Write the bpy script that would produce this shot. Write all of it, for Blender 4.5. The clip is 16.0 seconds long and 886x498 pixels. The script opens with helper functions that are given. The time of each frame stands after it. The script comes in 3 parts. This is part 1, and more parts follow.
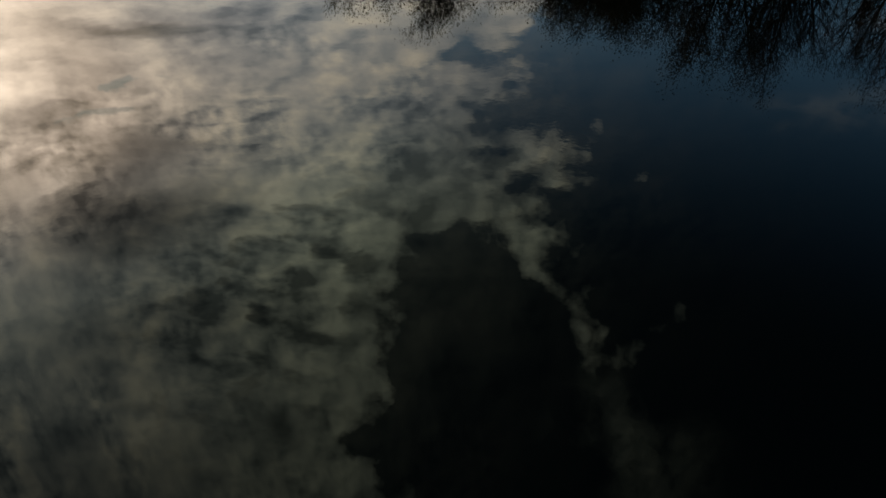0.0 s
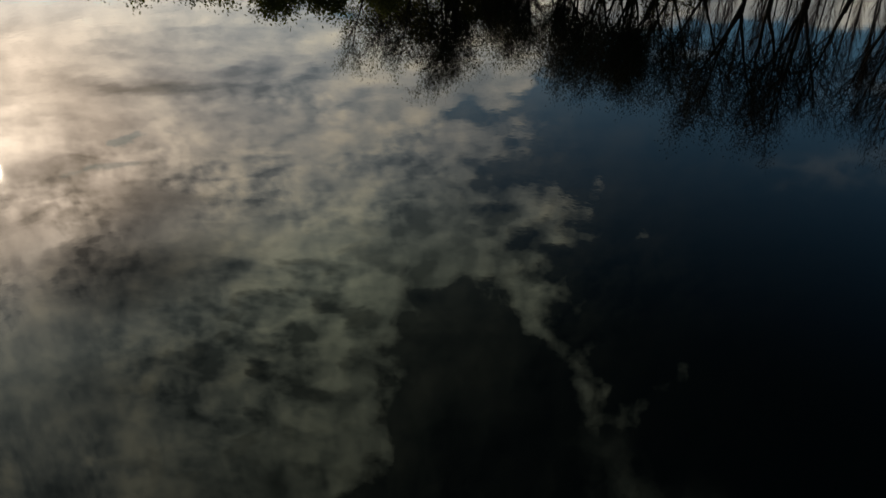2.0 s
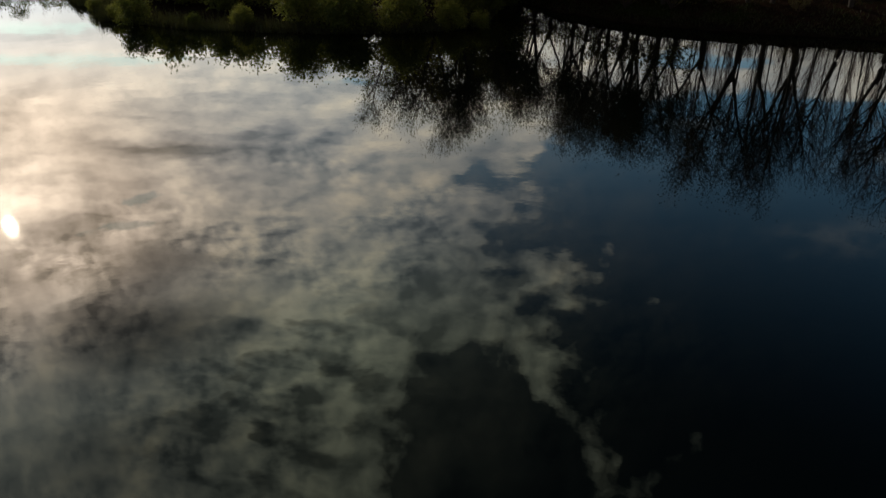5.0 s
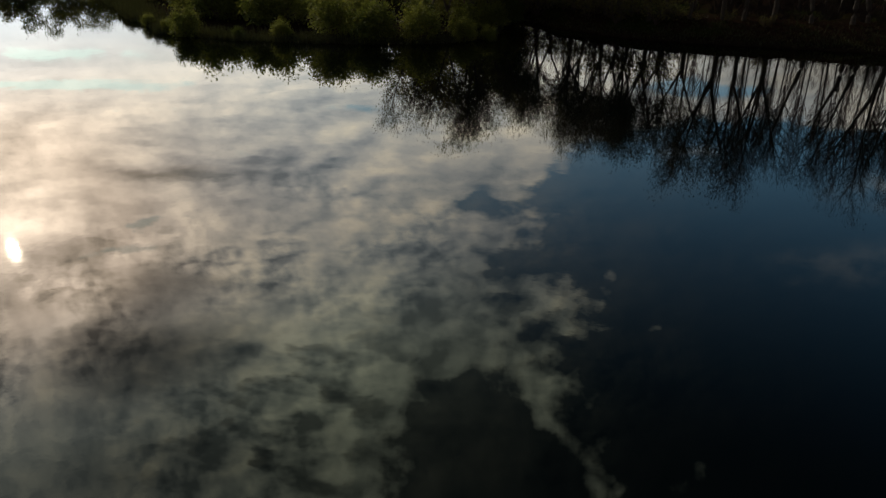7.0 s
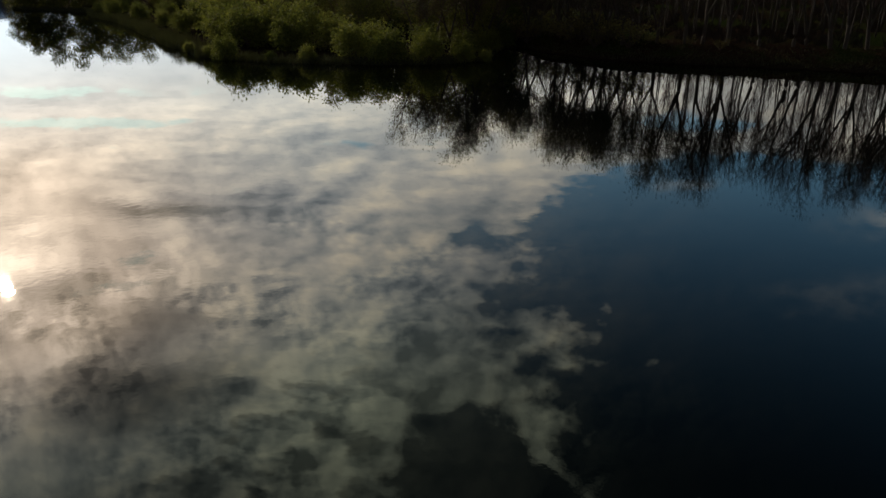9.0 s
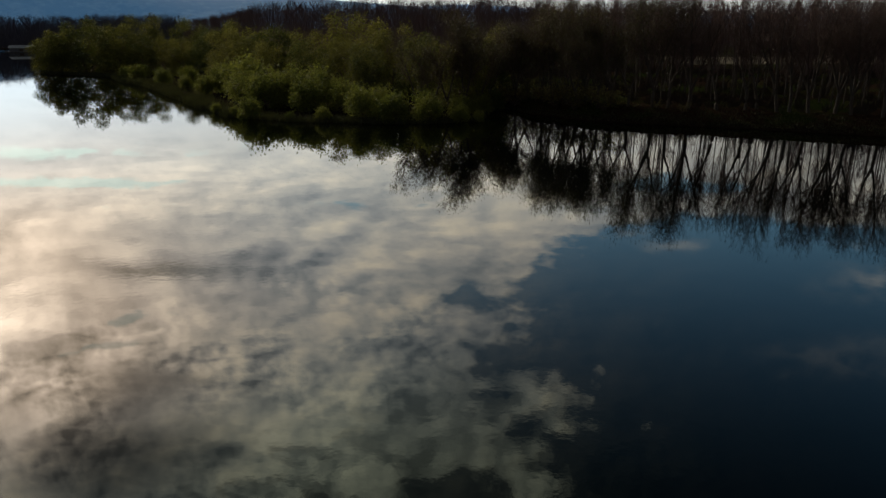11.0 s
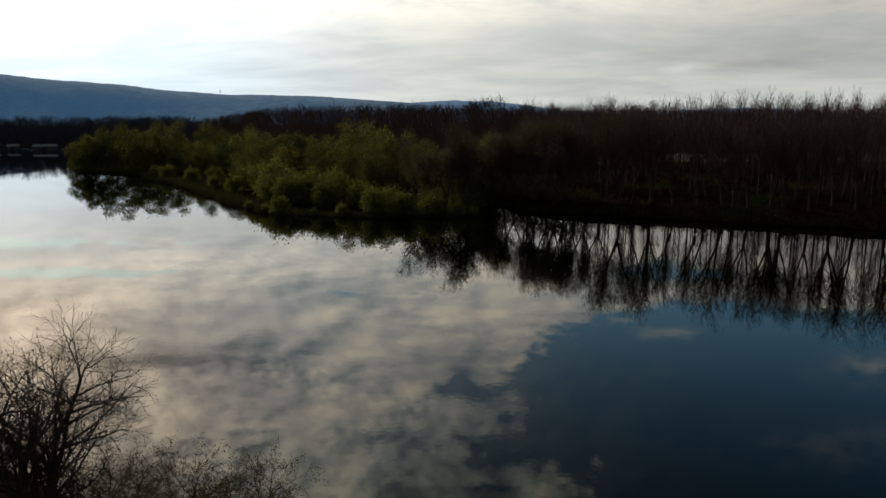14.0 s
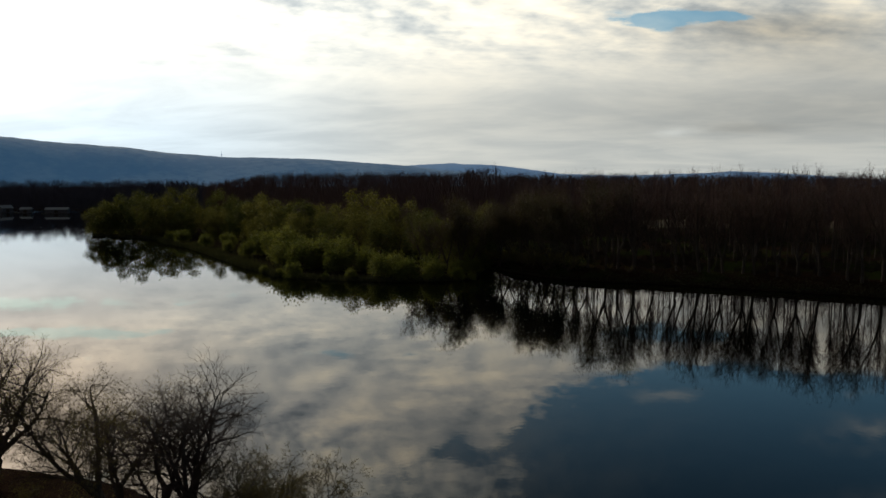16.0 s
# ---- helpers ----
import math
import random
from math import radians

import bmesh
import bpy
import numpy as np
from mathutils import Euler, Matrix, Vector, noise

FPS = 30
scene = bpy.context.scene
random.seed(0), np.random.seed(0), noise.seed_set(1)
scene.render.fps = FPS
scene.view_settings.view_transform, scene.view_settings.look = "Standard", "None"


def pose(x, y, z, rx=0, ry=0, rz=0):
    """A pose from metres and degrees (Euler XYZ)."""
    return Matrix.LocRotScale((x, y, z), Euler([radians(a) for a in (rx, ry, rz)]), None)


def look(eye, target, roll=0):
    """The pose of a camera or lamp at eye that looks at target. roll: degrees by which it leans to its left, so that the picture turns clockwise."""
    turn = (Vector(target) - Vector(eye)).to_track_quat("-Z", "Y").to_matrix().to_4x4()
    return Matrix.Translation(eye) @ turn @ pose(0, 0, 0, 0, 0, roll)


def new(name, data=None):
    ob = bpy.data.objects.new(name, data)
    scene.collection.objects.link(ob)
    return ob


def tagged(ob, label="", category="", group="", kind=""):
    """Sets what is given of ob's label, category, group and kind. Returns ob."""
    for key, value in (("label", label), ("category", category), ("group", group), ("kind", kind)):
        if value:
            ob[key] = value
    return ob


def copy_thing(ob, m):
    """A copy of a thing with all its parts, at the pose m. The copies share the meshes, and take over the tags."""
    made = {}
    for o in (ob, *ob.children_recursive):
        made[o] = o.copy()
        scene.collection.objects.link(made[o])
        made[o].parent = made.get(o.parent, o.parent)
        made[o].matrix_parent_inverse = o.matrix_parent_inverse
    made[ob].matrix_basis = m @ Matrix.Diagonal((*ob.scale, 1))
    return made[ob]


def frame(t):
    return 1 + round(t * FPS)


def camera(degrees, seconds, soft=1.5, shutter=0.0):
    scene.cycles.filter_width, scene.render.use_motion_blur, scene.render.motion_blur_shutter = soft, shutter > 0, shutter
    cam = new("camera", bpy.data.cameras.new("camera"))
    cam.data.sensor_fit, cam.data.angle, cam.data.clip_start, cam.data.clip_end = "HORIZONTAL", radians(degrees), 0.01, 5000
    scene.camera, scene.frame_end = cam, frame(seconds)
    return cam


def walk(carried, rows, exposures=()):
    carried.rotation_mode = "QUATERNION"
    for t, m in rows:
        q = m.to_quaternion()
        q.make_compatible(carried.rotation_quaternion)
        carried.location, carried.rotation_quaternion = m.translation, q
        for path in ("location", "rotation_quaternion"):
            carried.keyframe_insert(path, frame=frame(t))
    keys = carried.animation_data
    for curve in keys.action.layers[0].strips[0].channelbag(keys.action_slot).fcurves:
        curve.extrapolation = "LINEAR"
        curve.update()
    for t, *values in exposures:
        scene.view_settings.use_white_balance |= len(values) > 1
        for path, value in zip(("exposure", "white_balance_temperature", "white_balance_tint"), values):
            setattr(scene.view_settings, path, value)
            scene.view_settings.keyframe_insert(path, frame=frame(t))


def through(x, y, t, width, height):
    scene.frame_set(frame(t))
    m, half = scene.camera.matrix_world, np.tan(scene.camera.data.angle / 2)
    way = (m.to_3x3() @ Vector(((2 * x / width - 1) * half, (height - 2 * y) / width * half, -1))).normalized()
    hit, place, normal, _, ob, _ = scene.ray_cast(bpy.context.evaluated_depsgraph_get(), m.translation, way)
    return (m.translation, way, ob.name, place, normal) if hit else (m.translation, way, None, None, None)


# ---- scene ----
cam = camera(64.3, 16.0)
PATH = [
    (0, (-0.47, 14.841, 17), (-0.495, 16.434, 15.792), -1.1),
    (0.5, (-0.595, 14.872, 16.998), (-0.62, 16.49, 15.821), -1.1),
    (1, (-0.721, 14.896, 16.991), (-0.748, 16.537, 15.847), -1.0),
    (1.5, (-0.85, 14.89, 16.967), (-0.877, 16.553, 15.856), -0.9),
    (2, (-0.888, 14.861, 16.962), (-0.917, 16.545, 15.883), -0.7),
    (2.5, (-0.933, 14.749, 16.983), (-0.965, 16.453, 15.937), -0.7),
    (3, (-0.932, 14.468, 17.007), (-0.969, 16.191, 15.993), -0.7),
    (3.5, (-0.965, 13.914, 17.048), (-1.005, 15.653, 16.062), -0.6),
    (4, (-0.905, 12.998, 17.138), (-0.951, 14.751, 16.177), -0.4),
    (6.5, (-1.738, -1.455, 17.529), (-1.804, 0.341, 16.652), -0.2),
    (7, (-2.143, -5.371, 17.543), (-2.206, -3.566, 16.684), 0.0),
    (7.5, (-2.507, -9.866, 17.547), (-2.565, -8.054, 16.703), -0.1),
    (8, (-2.734, -14.569, 17.593), (-2.789, -12.749, 16.764), -0.2),
    (8.5, (-2.952, -19.17, 17.623), (-3.005, -17.34, 16.818), -0.2),
    (9, (-3.219, -23.591, 17.713), (-3.269, -21.746, 16.943), -0.2),
    (11.3, (-4.192, -41.924, 19.349), (-4.217, -40.013, 18.761), 0.1),
    (11.5, (-4.268, -43.519, 19.437), (-4.298, -41.603, 18.863), -0.3),
    (12, (-4.455, -47.46, 20.048), (-4.481, -45.532, 19.515), -0.1),
    (12.5, (-4.731, -51.411, 20.855), (-4.755, -49.473, 20.362), -0.1),
    (13, (-5.128, -55.377, 21.694), (-5.145, -53.429, 21.244), -0.0),
    (13.5, (-5.502, -59.367, 22.593), (-5.514, -57.409, 22.184), -0.0),
    (14, (-5.787, -63.36, 23.475), (-5.795, -61.394, 23.107), 0.0),
    (14.5, (-6.012, -67.331, 24.278), (-6.018, -65.358, 23.951), 0.1),
    (15, (-6.276, -71.097, 25.151), (-6.279, -69.118, 24.865), 0.2),
    (15.5, (-6.557, -74.711, 25.945), (-6.559, -72.726, 25.7), 0.2),
    (16, (-6.895, -78.252, 26.529), (-6.893, -76.262, 26.331), 0.2),
]

# ---- exposure ----
EXPOSURES = [(0.0, 0.35), (4.0, 0.5), (8.0, 0.55), (11.5, 0.35), (13.5, 0.15), (16.0, 0.0)]
walk(cam, [(t, look(eye, target, roll)) for t, eye, target, roll in PATH], EXPOSURES)


# ---- node helpers ----
class Val:
    """A socket in a node tree, with arithmetic."""

    def __init__(self, tree, socket):
        self.tree, self.socket = tree, socket

    def op(self, kind, *others, clamp=False):
        node = self.tree.nodes.new("ShaderNodeMath")
        node.operation, node.use_clamp = kind, clamp
        for slot, value in zip(node.inputs, (self, *others)):
            if isinstance(value, Val):
                self.tree.links.new(value.socket, slot)
            else:
                slot.default_value = value
        return Val(self.tree, node.outputs[0])

    def __add__(self, o): return self.op("ADD", o)
    def __radd__(self, o): return self.op("ADD", o)
    def __sub__(self, o): return self.op("SUBTRACT", o)
    def __rsub__(self, o): return self.op("MULTIPLY", -1.0).op("ADD", o)
    def __mul__(self, o): return self.op("MULTIPLY", o)
    def __rmul__(self, o): return self.op("MULTIPLY", o)
    def __truediv__(self, o): return self.op("DIVIDE", o)
    def power(self, o): return self.op("POWER", o)

    def ramp(self, low, high, a=0.0, b=1.0):
        node = self.tree.nodes.new("ShaderNodeMapRange")
        node.interpolation_type = "SMOOTHSTEP"
        self.tree.links.new(self.socket, node.inputs[0])
        for slot, value in zip(node.inputs[1:5], (low, high, a, b)):
            slot.default_value = value
        return Val(self.tree, node.outputs[0])


def vector(tree, x, y, z=0.0):
    node = tree.nodes.new("ShaderNodeCombineXYZ")
    for slot, value in zip(node.inputs, (x, y, z)):
        if isinstance(value, Val):
            tree.links.new(value.socket, slot)
        else:
            slot.default_value = value
    return node.outputs[0]


def noise_of(tree, where, scale, detail=4.0, rough=0.55, distort=0.0):
    node = tree.nodes.new("ShaderNodeTexNoise")
    node.inputs["Scale"].default_value, node.inputs["Detail"].default_value = scale, detail
    node.inputs["Roughness"].default_value, node.inputs["Distortion"].default_value = rough, distort
    if where is not None:
        tree.links.new(where, node.inputs["Vector"])
    return node


def colours(tree, factor, a, b):
    """Mix of two colours (tuples or sockets) by a value."""
    node = tree.nodes.new("ShaderNodeMix")
    node.data_type = "RGBA"
    if isinstance(factor, Val):
        tree.links.new(factor.socket, node.inputs[0])
    else:
        node.inputs[0].default_value = factor
    for slot, value in ((node.inputs[6], a), (node.inputs[7], b)):
        if isinstance(value, tuple):
            slot.default_value = (*value, 1.0)
        else:
            tree.links.new(value, slot)
    return node.outputs[2]


# ---- sky and sun ----
SUN = Vector((-0.547, 0.752, 0.367)).normalized()


def sky():
    world = bpy.data.worlds.new("sky")
    scene.world = world
    world.use_nodes = True
    tree = world.node_tree
    tree.nodes.clear()
    place = tree.nodes.new("ShaderNodeTexCoord").outputs["Generated"]
    split = tree.nodes.new("ShaderNodeSeparateXYZ")
    tree.links.new(place, split.inputs[0])
    dx, dy, dz = (Val(tree, split.outputs[i]) for i in range(3))
    up = dz.op("MAXIMUM", 0.0) + 0.09
    u0, v0 = dx / up, dy / up          # the cloud layer seen as a plane
    bend = noise_of(tree, vector(tree, u0, v0), 4.0, 6.0, 0.62)
    tear = tree.nodes.new("ShaderNodeSeparateColor")
    tree.links.new(bend.outputs["Color"], tear.inputs[0])
    u = u0 + (Val(tree, tear.outputs[0]) - 0.5) * 0.24
    v = v0 + (Val(tree, tear.outputs[1]) - 0.5) * 0.24
    far = v0.op("MAXIMUM", 0.05)
    pu, pv = u0 / far.power(0.75) * 1.3, far.power(0.5) * 1.9

    def billow(wide, tall, scale, detail, rough, distort, step):
        """Cloud thickness, and its slope towards the sun, which lights one flank of each puff."""
        here = Val(tree, noise_of(tree, vector(tree, pu * wide, pv * tall), scale, detail, rough, distort).outputs[0])
        there = Val(tree, noise_of(tree, vector(tree, pu * wide - step * 0.8, pv * tall + step * 0.6), scale, detail, rough, distort).outputs[0])
        return here, there - here

    big = Val(tree, noise_of(tree, vector(tree, pu, pv), 2.4, 4.0, 0.5, 0.6).outputs[0])
    patchy = Val(tree, noise_of(tree, vector(tree, pu + 5.0, pv), 3.1, 3.0, 0.5, 0.4).outputs[0]).ramp(0.40, 0.62)
    puff, puff_lit = billow(1.0, 1.0, 5.0, 7.0, 0.55, 0.12, 0.045)
    curl, curl_lit = billow(1.0, 1.05, 14.0, 4.0, 0.52, 0.12, 0.018)
    row, row_lit = billow(0.62, 1.3, 12.0, 4.0, 0.52, 0.2, 0.024)
    streak = Val(tree, noise_of(tree, vector(tree, pu * 0.9 + pv * 0.3, pv * 0.75), 2.6, 7.0, 0.6, 0.6).outputs[0])

    # the edge of the cloud sheet, as a curve of u over v
    edge = tree.nodes.new("ShaderNodeFloatCurve")
    curve = edge.mapping.curves[0]
    stops = ((0.0, .10), (.45, .12), (.70, .17), (.95, .22), (1.15, .20), (1.40, .23), (1.68, .16), (1.88, .18),
             (2.03, .10), (2.22, .27), (2.42, .47), (2.60, .66), (2.72, .90), (2.86, 1.7), (3.05, 3.6))
    for i, (a, b) in enumerate(stops):
        spot = (a / 4.0, (b + 0.5) / 5.0)
        if i < 2:
            curve.points[i].location = spot
        else:
            curve.points.new(*spot)
    edge.mapping.update()
    tree.links.new((v / 4.0).op("MINIMUM", 0.85).socket, edge.inputs["Value"])
    border = Val(tree, edge.outputs[0]) * 5.0 - 0.5
    field = (border - u) * 2.6

    def spot(cu, cv, ru, rv, turn=0.0):
        c, s = math.cos(turn), math.sin(turn)
        a, b = u - cu, v - cv
        p, q = (a * c + b * s) / ru, (b * c - a * s) / rv
        return ((p * p + q * q) * -1.0).op("EXPONENT")

    field = field.op("MINIMUM", 1.0).op("MAXIMUM", -0.8)
    # clear gaps in the sheet, then wisps beyond its edge
    field = field - spot(0.02, 1.00, .16, .20, -0.2) * 1.30 - spot(0.03, 0.80, .16, .18) * 1.15 - spot(-0.10, 0.70, .12, .07, 0.6) * 1.1 - spot(0.10, 0.55, .18, .16) * 1.2
    field = field + spot(0.165, 1.10, .05, .20, 0.28) * 0.80
    field = field - spot(-.92, 1.815, .060, .045) * 1.6 - spot(-.918, 1.655, .075, .035, 0.5) * 1.5 - spot(-.80, 1.86, .06, .025, 0.4) * 1.0
    field = field - spot(-1.62, 3.05, .50, .09, 0.1) * 1.1 - spot(-1.9, 3.55, .62, .15, 0.2) * 0.9 - spot(-1.45, 2.76, .30, .06, 0.15) * 0.8
    field = field - spot(-0.30, 2.90, .38, .07) * 0.62 - spot(0.01, 2.03, .07, .045) * 0.8 - spot(0.93, 3.18, .22, .15, 0.25) * 1.45 - spot(1.24, 3.10, .22, .09, 0.3) * 1.3
    field = field + spot(-0.17, .62, .06, .05) * 1.2
    field = field + spot(2.1, 2.9, .55, .45) * 1.1 + spot(1.55, 2.74, .34, .15) * 1.7
    field = field - dy.ramp(0.35, -0.15) * 1.6
    cover = (field + (puff - 0.5) * 2.4 + (curl - 0.5) * 1.5 + (big - 0.5) * 0.6).ramp(-0.25, 0.48)
    faint = spot(1.36, 2.05, .17, .10) * 0.55 + spot(.82, 2.44, .13, .05) * 0.55 + spot(1.05, 1.62, .25, .1) * 0.16 + spot(.26, .70, .09, .10, 0.4) * 0.6
    cover = cover.op("MAXIMUM", faint * (puff * 0.7 + curl * 0.3).ramp(0.38, 0.60))
    front = dy.ramp(-0.1, 0.5)
    toward = tree.nodes.new("ShaderNodeVectorMath")
    toward.operation = "DOT_PRODUCT"
    tree.links.new(place, toward.inputs[0])
    toward.inputs[1].default_value = SUN
    close = Val(tree, toward.outputs["Value"]).op("MAXIMUM", 0.0)
    behind = dy.ramp(0.05, -0.45)
    cover = cover.op("MAXIMUM", behind * 0.85)
    cover = cover.op("MAXIMUM", close.power(7.0) * 0.62)
    scaly = spot(-.34, 1.08, .24, .34)
    cover = cover * (1.0 - scaly * (row * 0.7 + curl * 0.3).ramp(0.49, 0.39) * 0.75)
    thin = dz.ramp(0.10, 0.255, 1.0, 0.0) * front
    cover = cover.op("MAXIMUM", thin * 0.85)

    # light in the clouds: near the sun bright and warm, thick parts grey
    glow = close.power(5.0) * 0.55 + close.power(16.0) * 0.70 + close.power(90.0) * 0.70 + close.power(420.0) * 1.6
    shade = spot(-.68, 1.23, .23, .13, 0.15) * 1.0 + spot(-.70, 1.50, .16, .05, 0.1) * 0.5 + spot(-.50, 0.95, .26, .10, 0.3) * 0.55 - spot(-.925, 1.36, .045, .26, 0.03) * 0.70 - spot(-.28, 1.40, .32, .45) * 0.34
    shade = shade + spot(-1.02, 2.17, .20, .055, 0.05) * 0.75 + spot(-1.09, 1.68, .12, .06, -0.2) * 0.55 + spot(-1.15, 1.95, .20, .03, 0.1) * 0.3 + spot(-.7, .62, .5, .12) * 0.45
    plain = 1.0 - scaly
    relief = big.ramp(0.32, 0.68) * 0.50 + 0.28 + puff_lit * 2.6 + (puff - 0.5) * 1.0 + (curl_lit * 3.2 + (curl - 0.5) * 1.4) * plain * (patchy * 0.8 + 0.2) * dz.ramp(0.26, 0.42) + (row_lit * 3.4 + (row - 0.5) * 2.6 + curl_lit * 1.6) * scaly
    relief = relief.op("MAXIMUM", 0.0).op("MINIMUM", 1.15)
    soft = (streak * 0.6 + big * 0.5).ramp(0.38, 0.70)
    low = dz.ramp(0.12, 0.36)
    relief = relief * low + (soft * 0.22 + 0.60 + (puff_lit * 1.2 + curl_lit * 0.5) * dz.ramp(0.10, 0.22)) * (1.0 - low)
    shade = shade - spot(2.03, 6.2, .16, .25) * 0.35 + spot(2.5, 5.9, .36, .3) * 0.24 + spot(1.9, 3.7, .9, .35) * 0.24 + spot(2.8, 4.8, 1.8, 1.6) * 0.36 + spot(1.5, 3.2, .6, .32) * 0.60 + spot(-1.7, 3.6, .8, .9) * 0.22
    lit = (relief * 0.84 + 0.32) * (1.0 - shade.op("MINIMUM", 0.85) * 0.72)
    bright = lit * (glow + front * 0.77 + 0.09) * dz.ramp(0.06, 0.22, 0.74, 1.25) * dz.ramp(0.45, 0.82, 1.0, 0.62)
    hue = colours(tree, relief, (0.67, 0.79, 0.87), (0.98, 0.88, 0.68))
    hue = colours(tree, dz.ramp(0.38, 0.62) * (dx.ramp(-0.50, -0.12) * 0.40 + 0.34), hue, (0.78, 0.90, 0.62))
    tint = colours(tree, glow.ramp(0.35, 1.6) * dz.ramp(0.60, 0.42), hue, (1.04, 0.84, 0.64))
    tint = colours(tree, dz.ramp(0.03, 0.24, 1.0, 0.0) * (dx.ramp(0.02, -0.40) * 0.62 + 0.36), tint, (0.80, 0.94, 1.03))
    tint = colours(tree, behind, tint, (1.0, 0.78, 0.72))
    scaled = tree.nodes.new("ShaderNodeVectorMath")
    scaled.operation = "SCALE"
    tree.links.new(tint, scaled.inputs[0])
    tree.links.new(bright.socket, scaled.inputs["Scale"])

    air = tree.nodes.new("ShaderNodeTexSky")
    air.sky_type, air.sun_disc = "NISHITA", False
    air.sun_elevation, air.sun_rotation = math.asin(SUN.z), math.atan2(SUN.x, SUN.y)
    clear = tree.nodes.new("ShaderNodeVectorMath")
    clear.operation = "SCALE"
    tree.links.new(air.outputs[0], clear.inputs[0])
    tree.links.new(dz.ramp(0.16, 0.66, 0.082, 0.007).socket, clear.inputs["Scale"])
    deep = tree.nodes.new("ShaderNodeVectorMath")
    deep.operation = "MULTIPLY"
    tree.links.new(clear.outputs[0], deep.inputs[0])
    deep.inputs[1].default_value = (0.66, 1.06, 1.16)
    paint = colours(tree, cover, deep.outputs[0], scaled.outputs[0])
    back = tree.nodes.new("ShaderNodeBackground")
    tree.links.new(paint, back.inputs[0])
    out = tree.nodes.new("ShaderNodeOutputWorld")
    tree.links.new(back.outputs[0], out.inputs[0])


sky()
sun = new("sun", bpy.data.lights.new("sun", "SUN"))
sun.data.energy, sun.data.angle, sun.data.color = 1.0, radians(0.6), (1.0, 0.86, 0.66)
sun.matrix_world = look(SUN * 300, (0, 0, 0))


# ---- materials ----
def material(name):
    m = bpy.data.materials.new(name)
    m.use_nodes = True
    tree = m.node_tree
    return m, tree, tree.nodes["Principled BSDF"]


def coords(tree):
    return tree.nodes.new("ShaderNodeTexCoord").outputs["Object"]


def bumped(tree, shader, height, strength, distance):
    b = tree.nodes.new("ShaderNodeBump")
    b.inputs["Strength"].default_value, b.inputs["Distance"].default_value = strength, distance
    tree.links.new(height, b.inputs["Height"])
    tree.links.new(b.outputs[0], shader.inputs["Normal"])


def bark_material(name, dark, pale, scale=3.0):
    m, tree, s = material(name)
    at = coords(tree)
    coarse = Val(tree, noise_of(tree, at, scale, 6, 0.65).outputs[0])
    fine = Val(tree, noise_of(tree, at, scale * 7, 4, 0.6).outputs[0])
    mix = colours(tree, (coarse * 0.6 + fine * 0.4).ramp(0.3, 0.7), dark, pale)
    tree.links.new(mix, s.inputs["Base Color"])
    s.inputs["Roughness"].default_value = 0.9
    bumped(tree, s, fine.socket, 0.6, 0.03)
    return m


def leaf_material(name, dark, pale, through=0.52):
    m, tree, s = material(name)
    info = tree.nodes.new("ShaderNodeNewGeometry")
    island = Val(tree, info.outputs["Random Per Island"])
    which = Val(tree, tree.nodes.new("ShaderNodeObjectInfo").outputs["Random"])
    patch = Val(tree, noise_of(tree, coords(tree), 0.35, 3, 0.6).outputs[0])
    mix = colours(tree, (island * 0.4 + patch * 0.5 + which * 0.6 - 0.22).ramp(0.15, 0.85), dark, pale)
    tree.links.new(mix, s.inputs["Base Color"])
    s.inputs["Roughness"].default_value = 0.7
    thin = tree.nodes.new("ShaderNodeBsdfTranslucent")
    tree.links.new(mix, thin.inputs[0])
    both = tree.nodes.new("ShaderNodeMixShader")
    both.inputs[0].default_value = through
    out = tree.nodes["Material Output"]
    tree.links.new(s.outputs[0], both.inputs[1])
    tree.links.new(thin.outputs[0], both.inputs[2])
    tree.links.new(both.outputs[0], out.inputs[0])
    return m


def water_material():
    m, tree, s = material("river_water")
    s.inputs["Base Color"].default_value = (0.0005, 0.0011, 0.0009, 1)
    s.inputs["Roughness"].default_value = 0.015
    s.inputs["IOR"].default_value = 1.333
    at = coords(tree)
    small = Val(tree, noise_of(tree, at, 1.6, 3, 0.5).outputs[0])
    swell = Val(tree, noise_of(tree, at, 0.22, 2, 0.5).outputs[0])
    gust = Val(tree, noise_of(tree, at, 0.03, 3, 0.6).outputs[0]).ramp(0.45, 0.7)
    height = small * (gust * 1.1 + 0.10) + swell * 2.0
    bumped(tree, s, height.socket, 1.0, 0.0026)
    return m


